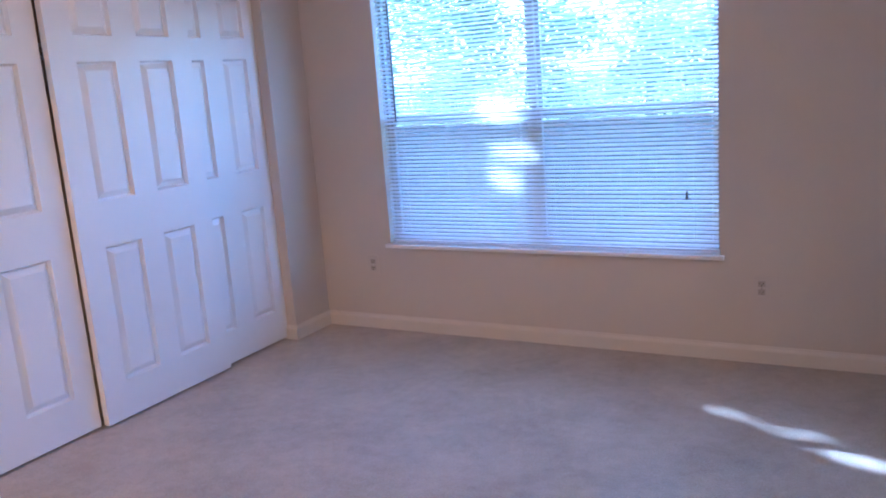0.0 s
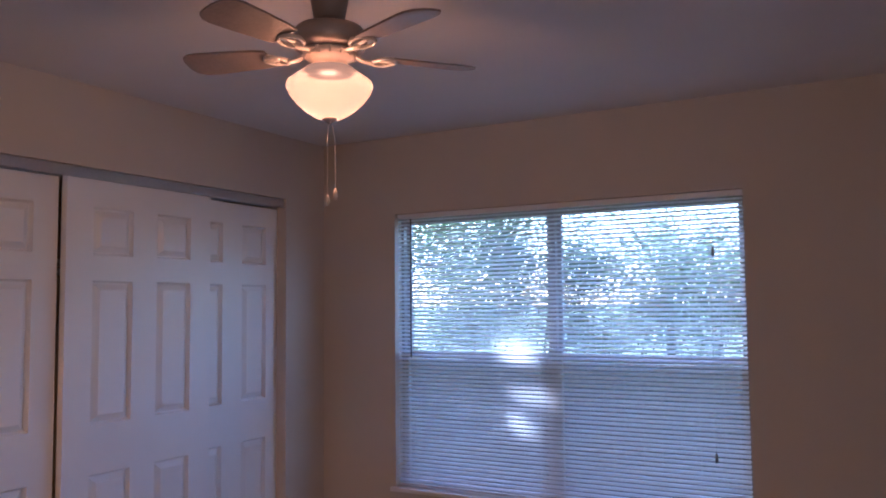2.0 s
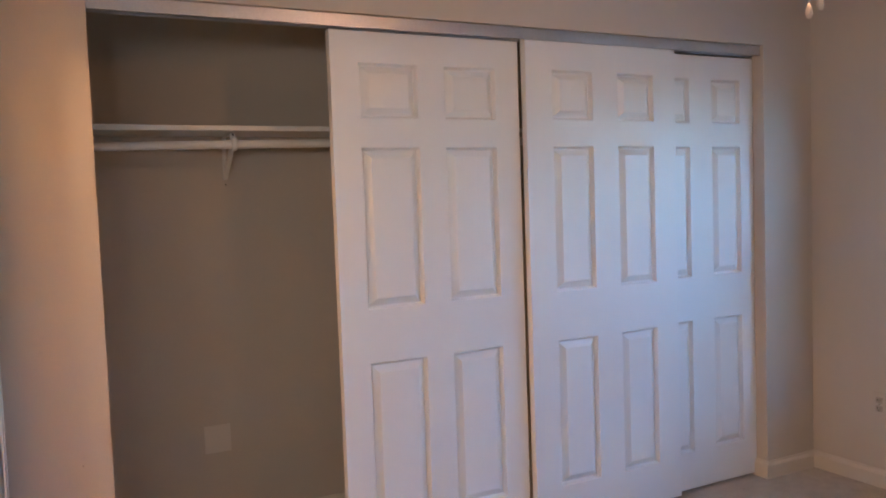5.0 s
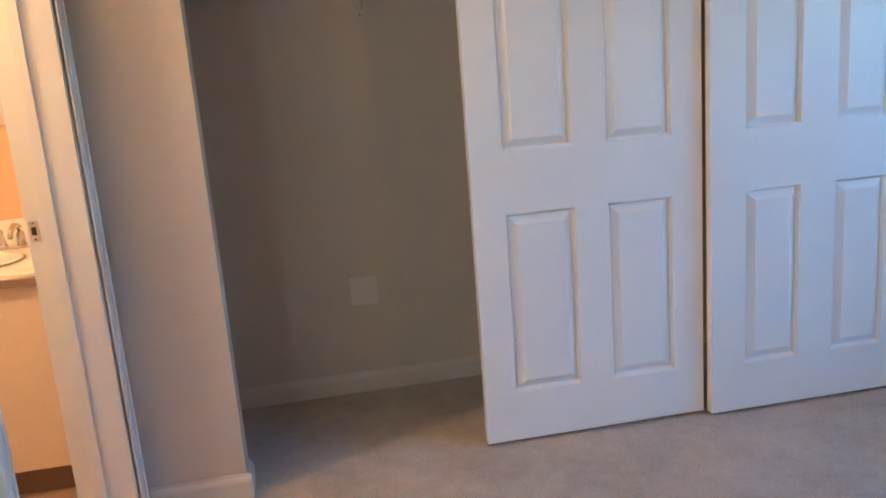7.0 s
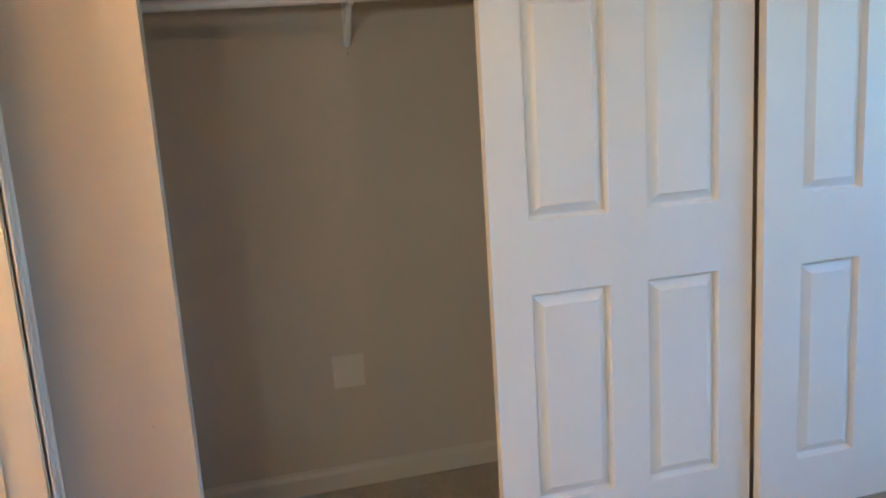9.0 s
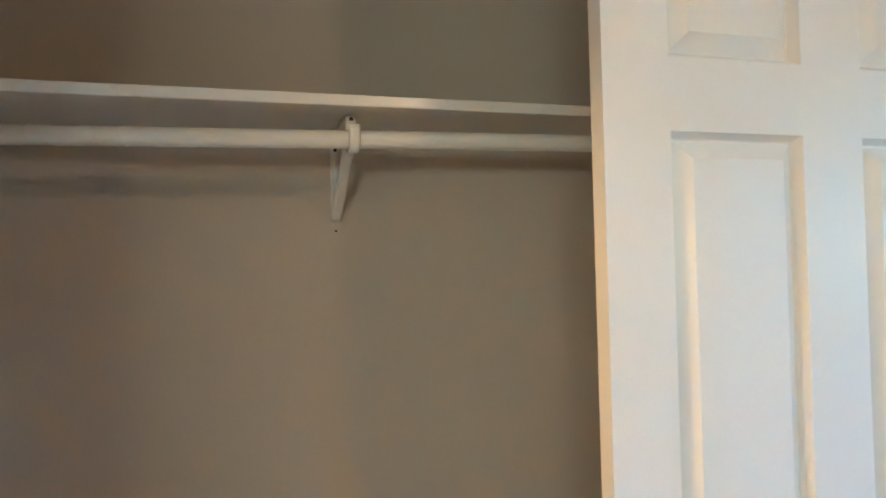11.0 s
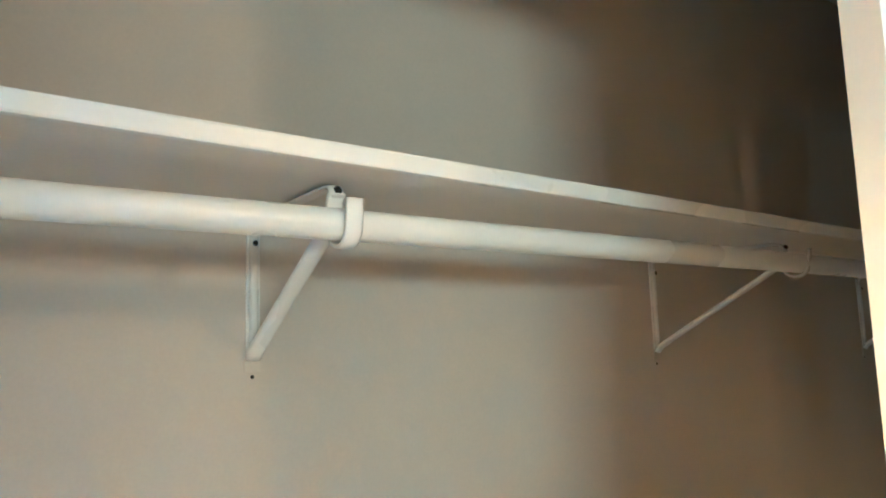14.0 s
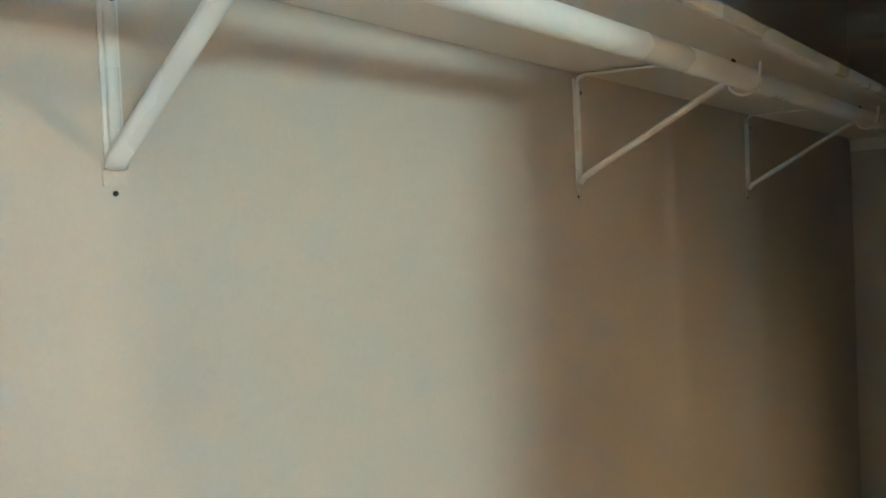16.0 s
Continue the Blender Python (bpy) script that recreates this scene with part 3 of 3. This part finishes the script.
# ---- ceiling fan ----
def ceiling_fan():
    t = thing("ceiling_fan", "ceiling fan with dark blades and lit frosted bowl", "ceiling fan", at=(FAN.x, FAN.y, CEIL))
    z = lambda v: v + 0.0155 - CEIL if v > 2.41 else v - (0.052 if v > 2.26 else 0.040) - CEIL
    part("canopy", lathe([(0.02, z(2.385)), (0.045, z(2.392)), (0.062, z(2.415)), (0.065, z(2.4385))]), M_BRONZE, t)
    part("downrod", tube([(0, 0, z(2.36)), (0, 0, z(2.40))], 0.013, seg=16), M_BRONZE, t)
    part("motor_housing", lathe([(0.02, z(2.372)), (0.06, z(2.370)), (0.095, z(2.360)), (0.107, z(2.345)), (0.109, z(2.318)), (0.104, z(2.303)),
                                 (0.085, z(2.296)), (0.03, z(2.295))]), M_BRONZE, t)
    sw = bmesh.new()
    add_lathe(sw, [(0.03, z(2.297)), (0.072, z(2.295)), (0.078, z(2.285)), (0.070, z(2.272)), (0.052, z(2.266)), (0.050, z(2.235)), (0.056, z(2.228)), (0.03, z(2.226))])
    part("switch_housing", sw, M_CREAM, t, "cream beaded switch housing")
    for k in range(14):
        a = 2 * math.pi * k / 14
        part("bead", tube([(0.077 * math.cos(a), 0.077 * math.sin(a), z(2.292)), (0.070 * math.cos(a), 0.070 * math.sin(a), z(2.272))], 0.0045, seg=6), M_CREAM, t)
    for k in range(5):
        a = radians(52 + 72 * k)
        rot = Matrix.Rotation(a, 4, "Z")
        bm = bmesh.new()
        add_tube(bm, [(0.070, 0, z(2.292)), (0.095, 0, z(2.277)), (0.125, 0, z(2.272)), (0.15, 0, z(2.279))], [0.010, 0.013, 0.012, 0.010], seg=8, flat=0.5, side=(0, 1, 0))
        for s in (-1, 1):
            pts = [(0.125, 0.004 * s, z(2.276)), (0.140, 0.027 * s, z(2.277)), (0.165, 0.036 * s, z(2.280)), (0.190, 0.028 * s, z(2.282)), (0.203, 0.004 * s, z(2.283))]
            add_tube(bm, pts, 0.0065, seg=7, flat=0.6, side=(0, 0, 1))
        add_tube(bm, [(0.15, 0, z(2.279)), (0.205, 0, z(2.283))], 0.008, seg=8, flat=0.5, side=(0, 1, 0))
        bm.transform(rot)
        part("blade_arm", bm, M_CREAM, t, "cream scrolled blade arm")
        bm = bmesh.new()
        outline = [(0.185, 0.042), (0.22, 0.050), (0.32, 0.058), (0.40, 0.062), (0.425, 0.058), (0.445, 0.044), (0.452, 0.022)]
        outline = [*outline, (0.4535, 0.0), *[(x, -y) for x, y in reversed(outline)]]
        low = [bm.verts.new((x, y, z(2.285) + 0.2 * y)) for x, y in outline]
        top = [bm.verts.new((x, y, z(2.291) + 0.2 * y)) for x, y in outline]
        bm.faces.new(low), bm.faces.new(top)
        for i in range(len(low)):
            bm.faces.new((low[i], low[(i + 1) % len(low)], top[(i + 1) % len(low)], top[i]))
        bm.transform(rot)
        part("blade", bm, M_BLADE, t, "dark wooden blade")
    bowl = bmesh.new()
    prof = [(0.069, 2.231), (0.076, 2.223), (0.101, 2.206), (0.121, 2.190), (0.125, 2.178), (0.118, 2.160), (0.098, 2.132), (0.070, 2.106), (0.040, 2.088), (0.006, 2.083)]
    seg, rings = 40, []
    for r, zz in prof:
        rings.append([bowl.verts.new((r * math.cos(2 * math.pi * i / seg), r * math.sin(2 * math.pi * i / seg), z(zz))) for i in range(seg)])
    for a, b in zip(rings, rings[1:]):
        for i in range(seg):
            bowl.faces.new((a[i], a[(i + 1) % seg], b[(i + 1) % seg], b[i])).smooth = True
    part("light_bowl", bowl, M_BOWL, t, "lit frosted amber glass bowl")
    # dark disc added so the lit housing doesn't show through the bowl
    part("bowl_mask_disc", lathe([(0.004, z(2.2255)), (0.064, z(2.2245)), (0.066, z(2.215)), (0.004, z(2.212))], seg=24), M_DARK, t, "dark disc added inside the bowl to hide the lit housing")
    part("finial", lathe([(0.004, z(2.090)), (0.021, z(2.086)), (0.020, z(2.079)), (0.008, z(2.073)), (0.003, z(2.068))], seg=20), M_BRONZE, t)
    for dx, dy, low in ((0.012, 0.010, 1.884), (-0.004, -0.006, 1.868)):
        c = part("pull_chain", tube([(dx * 0.3, dy * 0.3, z(2.08)), (dx, dy, z(2.02)), (dx, dy, z(low))], 0.0012, seg=5), M_CREAM, t)
        part("chain_pull", lathe([(0.002, z(low)), (0.006, z(low - 0.010)), (0.008, z(low - 0.022)), (0.005, z(low - 0.032)), (0.001, z(low - 0.034))], (dx, dy, 0), seg=12), M_CREAM, c)


ceiling_fan()


# ---- bathroom doorway ----
def doorway():
    t = thing("door_1", "white painted door frame of the bathroom with open door", "door", at=(DOOR_L, SOUTH, 0), kind="structure")
    w = DOOR_R - DOOR_L
    d0, d1 = -JAMB - 0.002, 0.002
    part("jamb", box(0.001, 0.018, d0, d1, 0, DOOR_TOP - 0.019, bevel=0.0015), M_TRIM, t)
    part("jamb", box(w - 0.018, w - 0.001, d0, d1, 0, DOOR_TOP - 0.019, bevel=0.0015), M_TRIM, t)
    part("head_jamb", box(0.001, w - 0.001, d0, d1, DOOR_TOP - 0.018, DOOR_TOP - 0.001, bevel=0.0015), M_TRIM, t)
    part("stop", box(0.018, 0.029, -0.112, -0.078, 0, DOOR_TOP - 0.019, bevel=0.002), M_TRIM, t)
    part("stop", box(w - 0.029, w - 0.018, -0.112, -0.078, 0, DOOR_TOP - 0.019, bevel=0.002), M_TRIM, t)
    for a, b in ((-0.050, 0.010), (w - 0.010, w + 0.050)):
        outer, inner = ((a, a + 0.016), (b - 0.012, b)) if a < 0 else ((b - 0.016, b), (a, a + 0.012))
        bm = box(a, b, 0.002, 0.013, 0, DOOR_TOP + 0.045, bevel=0.002)
        add_box(bm, *outer, 0.002, 0.022, 0, DOOR_TOP + 0.045, bevel=0.005, seg=3)
        add_box(bm, *inner, 0.002, 0.017, 0, DOOR_TOP + 0.045, bevel=0.004, seg=3)
        part("casing", bm, M_TRIM, t)
    part("head_casing", box(-0.050, w + 0.050, 0.002, 0.017, DOOR_TOP + 0.0455, DOOR_TOP + 0.105, bevel=0.003), M_TRIM, t)
    plate = part("strike_plate", box(0.0175, 0.0195, -0.154, -0.128, 0.925, 0.983, bevel=0.0008), M_CHROME, t, "worn brass strike plate")
    bm = bmesh.new()
    add_box(bm, 0.0193, 0.0199, -0.148, -0.135, 0.943, 0.966)
    add_tube(bm, [(0.0190, -0.141, 0.931), (0.0202, -0.141, 0.931)], 0.003, seg=8)
    add_tube(bm, [(0.0190, -0.141, 0.977), (0.0202, -0.141, 0.977)], 0.003, seg=8)
    part("latch_hole", bm, M_SLOT, plate)
    leaf = part("door_leaf", box(-0.87, 0, -0.035, 0, 0.012, DOOR_TOP - 0.022, bevel=0.002), M_DOOR, t, "white bathroom door standing open")
    leaf.location, leaf.rotation_euler = (w - 0.022, -JAMB + 0.002, 0), (0, 0, radians(92))
    return t


doorway()


# ---- bathroom ----
def vanity():
    y0, y1, front = -4.95, SOUTH - JAMB - 0.005, -0.22
    t = thing("vanity_cabinet", "cream laminate bathroom vanity cabinet with brown toe kick", "cabinet", at=(BACK, y0, 0))
    L, D = y1 - y0, front - BACK
    part("body", box(0.002, D - 0.018, 0.004, L - 0.003, 0.10, 0.735), M_VANITY, t)
    part("toe_kick", box(0.002, D - 0.06, 0.004, L - 0.003, -0.003, 0.10), M_KICK, t)
    part("face_panel", box(D - 0.018, D, L - 0.60, L - 0.004, 0.104, 0.733, bevel=0.002), M_VANITY, t)
    part("cabinet_door", box(D - 0.018, D, 0.006, L - 0.604, 0.104, 0.733, bevel=0.002), M_VANITY, t)
    c = thing("bathroom_countertop", "cream cultured marble vanity top with brown edge", "countertop", at=(BACK, y0, 0.736))
    bm = bmesh.new()
    add_box(bm, 0.002, D + 0.006, 0.002, L - 0.002, 0.001, 0.038, bevel=0.004)
    part("slab", bm, M_MARBLE, c)
    part("edge_band", box(D + 0.007, D + 0.025, 0.002, L - 0.002, 0.0, 0.026, bevel=0.003), M_EDGE, c, "brown wooden edge band")
    part("backsplash", box(0.002, 0.022, 0.002, L - 0.002, 0.039, 0.14, bevel=0.004), M_MARBLE, c)
    part("side_splash", box(0.024, D - 0.02, L - 0.022, L - 0.002, 0.039, 0.14, bevel=0.004), M_MARBLE, c)
    bm = bmesh.new()
    add_lathe(bm, [(0.21, 0.0385), (0.225, 0.044), (0.21, 0.048), (0.19, 0.044), (0.16, 0.0405), (0.05, 0.039)], (0, 0, 0), seg=36)
    for v in bm.verts:
        v.co.x = v.co.x * 0.78 + 0.30
        v.co.y = v.co.y + L - 0.42
    part("basin", bm, M_MARBLE, c)
    fy = -4.055
    f = thing("faucet", "chrome two-handle bathroom faucet on vanity top", "faucet", at=(BACK + 0.09, fy, 0.775))
    part("base", box(-0.025, 0.025, -0.09, 0.09, 0, 0.016, bevel=0.006), M_CHROME, f)
    part("spout", tube([(0, 0, 0.014), (0, 0, 0.06), (0.01, 0, 0.085), (0.05, 0, 0.095), (0.10, 0, 0.080), (0.112, 0, 0.062)], [0.016, 0.014, 0.013, 0.011, 0.010, 0.010], seg=12), M_CHROME, f)
    for s in (-1, 1):
        hdl = part("handle", lathe([(0.020, 0.014), (0.016, 0.030), (0.009, 0.055), (0.011, 0.068), (0.006, 0.076)], (0, 0.065 * s, 0), seg=16), M_CHROME, f)
        part("lever", tube([(0, 0.065 * s, 0.070), (0.004, 0.095 * s, 0.078), (0.006, 0.115 * s, 0.076)], [0.007, 0.006, 0.004], seg=8), M_CHROME, hdl)
    m = thing("wall_mirror", "frameless wall mirror above the bathroom vanity", "mirror", at=(BACK, y0, 1.22))
    part("mirror_glass", box(0.003, 0.008, 0.05, L - 0.20, 0.0, 0.80, bevel=0.001), M_MIRROR, m)


def vanity_light():
    t = thing("ceiling_light", "round glass ceiling light glowing warm in bathroom", "ceiling light", at=(BATH_LAMP.x, BATH_LAMP.y, CEIL))
    part("back_plate", lathe([(0.005, -0.028), (0.055, -0.026), (0.066, -0.012), (0.068, -0.001)], seg=24), M_CHROME, t)
    part("stem", tube([(0, 0, -0.026), (0, 0, -0.075)], 0.012, seg=10), M_CHROME, t)


vanity()
vanity_light()


# ---- outdoors ----
def tree(name, x, y, height, spread, seed, leaves, low=0.35, size=1.0):
    rng = random.Random(seed)
    label = "leafy green broad-leaved tree growing on the lawn" if low > 0.3 else "dense leafy green shrub behind the garden fence"
    t = thing(name, label, name, "garden trees" if low > 0.3 else "garden shrubs", at=(x, y, 0))
    bm = bmesh.new()
    bulk = 1.0 if low > 0.3 else 0.16
    top = Vector((rng.uniform(-0.3, 0.3), rng.uniform(-0.3, 0.3), height * 0.6))
    add_tube(bm, [(0, 0, -0.1), (0.03, 0.02, height * 0.2), top * 0.7, top], [0.16 * bulk, 0.12 * bulk, 0.08 * bulk, 0.03 * bulk], seg=10)
    tips = []
    for k in range(16):
        base = top * rng.uniform(0.45, 0.95)
        a, r = rng.uniform(0, 6.28), rng.uniform(0.45, 1.0) * spread
        tip = Vector((math.cos(a) * r, math.sin(a) * r, rng.uniform(low, 1.0) * height))
        midp = (base + tip) / 2 + Vector((0, 0, 0.15))
        add_tube(bm, [base, midp, tip], [0.045 * bulk, 0.028 * bulk, 0.008 * bulk], seg=6)
        tips += [tip, midp, (midp + tip) / 2]
    part("trunk", bm, M_BARK, t)
    verts, faces = [], []
    for _ in range(leaves):
        c = rng.choice(tips) + Vector((rng.gauss(0, 0.33), rng.gauss(0, 0.33), rng.gauss(0, 0.27))) * spread * 0.5
        s = rng.uniform(0.03, 0.06) * size
        e = Euler((rng.uniform(-1, 1), rng.uniform(-1, 1), rng.uniform(0, 6.28))).to_matrix()
        i = len(verts)
        verts += [tuple(c + e @ Vector(q) * s) for q in ((-1, 0, 0), (0, -0.45, 0.06), (1, 0, 0), (0, 0.45, 0.06))]
        faces.append((i, i + 1, i + 2, i + 3))
    me = bpy.data.meshes.new("crown")
    me.from_pydata(verts, [], faces)
    me.materials.append(M_LEAF)
    ob = new("crown", me)
    ob.parent = t


def fence():
    t = thing("fence", "grey weathered wooden board fence across the garden", "fence", at=(-6, 2.4, -0.15))
    boards = [mesh_of("board", box(0, 0.134, 0, 0.02, 0.02, h, bevel=0.004), M_FENCE) for h in (1.20, 1.215, 1.19)]
    for k in range(95):
        ob = new("board", random.choice(boards))
        ob.parent = t
        ob.location = (k * 0.141 + random.uniform(-0.003, 0.003), random.uniform(-0.004, 0.004), 0)
    for z in (0.30, 0.95):
        part("rail", box(0, 13.4, 0.026, 0.064, z, z + 0.085), M_FENCE, t)
    for k in range(7):
        part("post", box(k * 2.2, k * 2.2 + 0.09, 0.066, 0.156, 0, 1.18, bevel=0.004), M_FENCE, t)


def sun_mask_wall():
    """Tall unseen wall added beside the lawn: a few narrow slots shape the incoming sun."""
    t = thing("sun_mask_wall", "tall unseen stucco wall added to pass sun only through narrow slots", "garden wall", at=(-4.53, 3.2, -0.15))
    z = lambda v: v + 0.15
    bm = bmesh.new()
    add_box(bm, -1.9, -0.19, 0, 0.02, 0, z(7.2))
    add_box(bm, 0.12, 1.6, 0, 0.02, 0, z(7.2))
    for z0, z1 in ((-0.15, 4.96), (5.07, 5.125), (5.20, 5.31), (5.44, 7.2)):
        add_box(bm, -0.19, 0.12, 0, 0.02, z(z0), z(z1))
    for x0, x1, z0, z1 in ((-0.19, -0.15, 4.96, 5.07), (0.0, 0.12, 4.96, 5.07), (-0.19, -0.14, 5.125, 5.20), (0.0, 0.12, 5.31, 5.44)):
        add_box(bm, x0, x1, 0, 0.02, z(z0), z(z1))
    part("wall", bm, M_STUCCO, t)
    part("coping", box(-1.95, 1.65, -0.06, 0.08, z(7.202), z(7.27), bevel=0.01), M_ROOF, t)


def outdoors():
    structure("ground", box(-400, 400, 0.165, 800, -0.35, -0.15), M_LAWN, "mown green lawn outside the window", "ground")
    for x, y, h, s, seed, n in ((-5.0, 7.6, 5.0, 2.6, 3, 14000), (-3.5, 22.0, 5.5, 3.4, 8, 9000), (1.2, 24.0, 5.0, 3.2, 11, 9000)):
        tree("tree", x, y, h, s, seed, n, size=1.1)
    for x, y, h, s, seed, n in ((-3.9, 9.4, 4.2, 1.7, 21, 17000), (-2.3, 8.8, 3.7, 1.5, 22, 14000), (-0.9, 9.5, 3.0, 1.4, 23, 9000),
                                (0.4, 9.0, 2.4, 1.3, 24, 7000), (1.7, 9.3, 2.7, 1.4, 25, 7500)):
        tree("shrub", x, y, h, s, seed, n, low=0.15, size=0.86)
    fence()
    sun_mask_wall()


outdoors()
solid("nail_hole", tube([(0.0005, -3.40, 0.63), (0.002, -3.40, 0.63)], 0.003, seg=8), M_RECEPT, "small dark nail hole in beige wall", "nail hole")
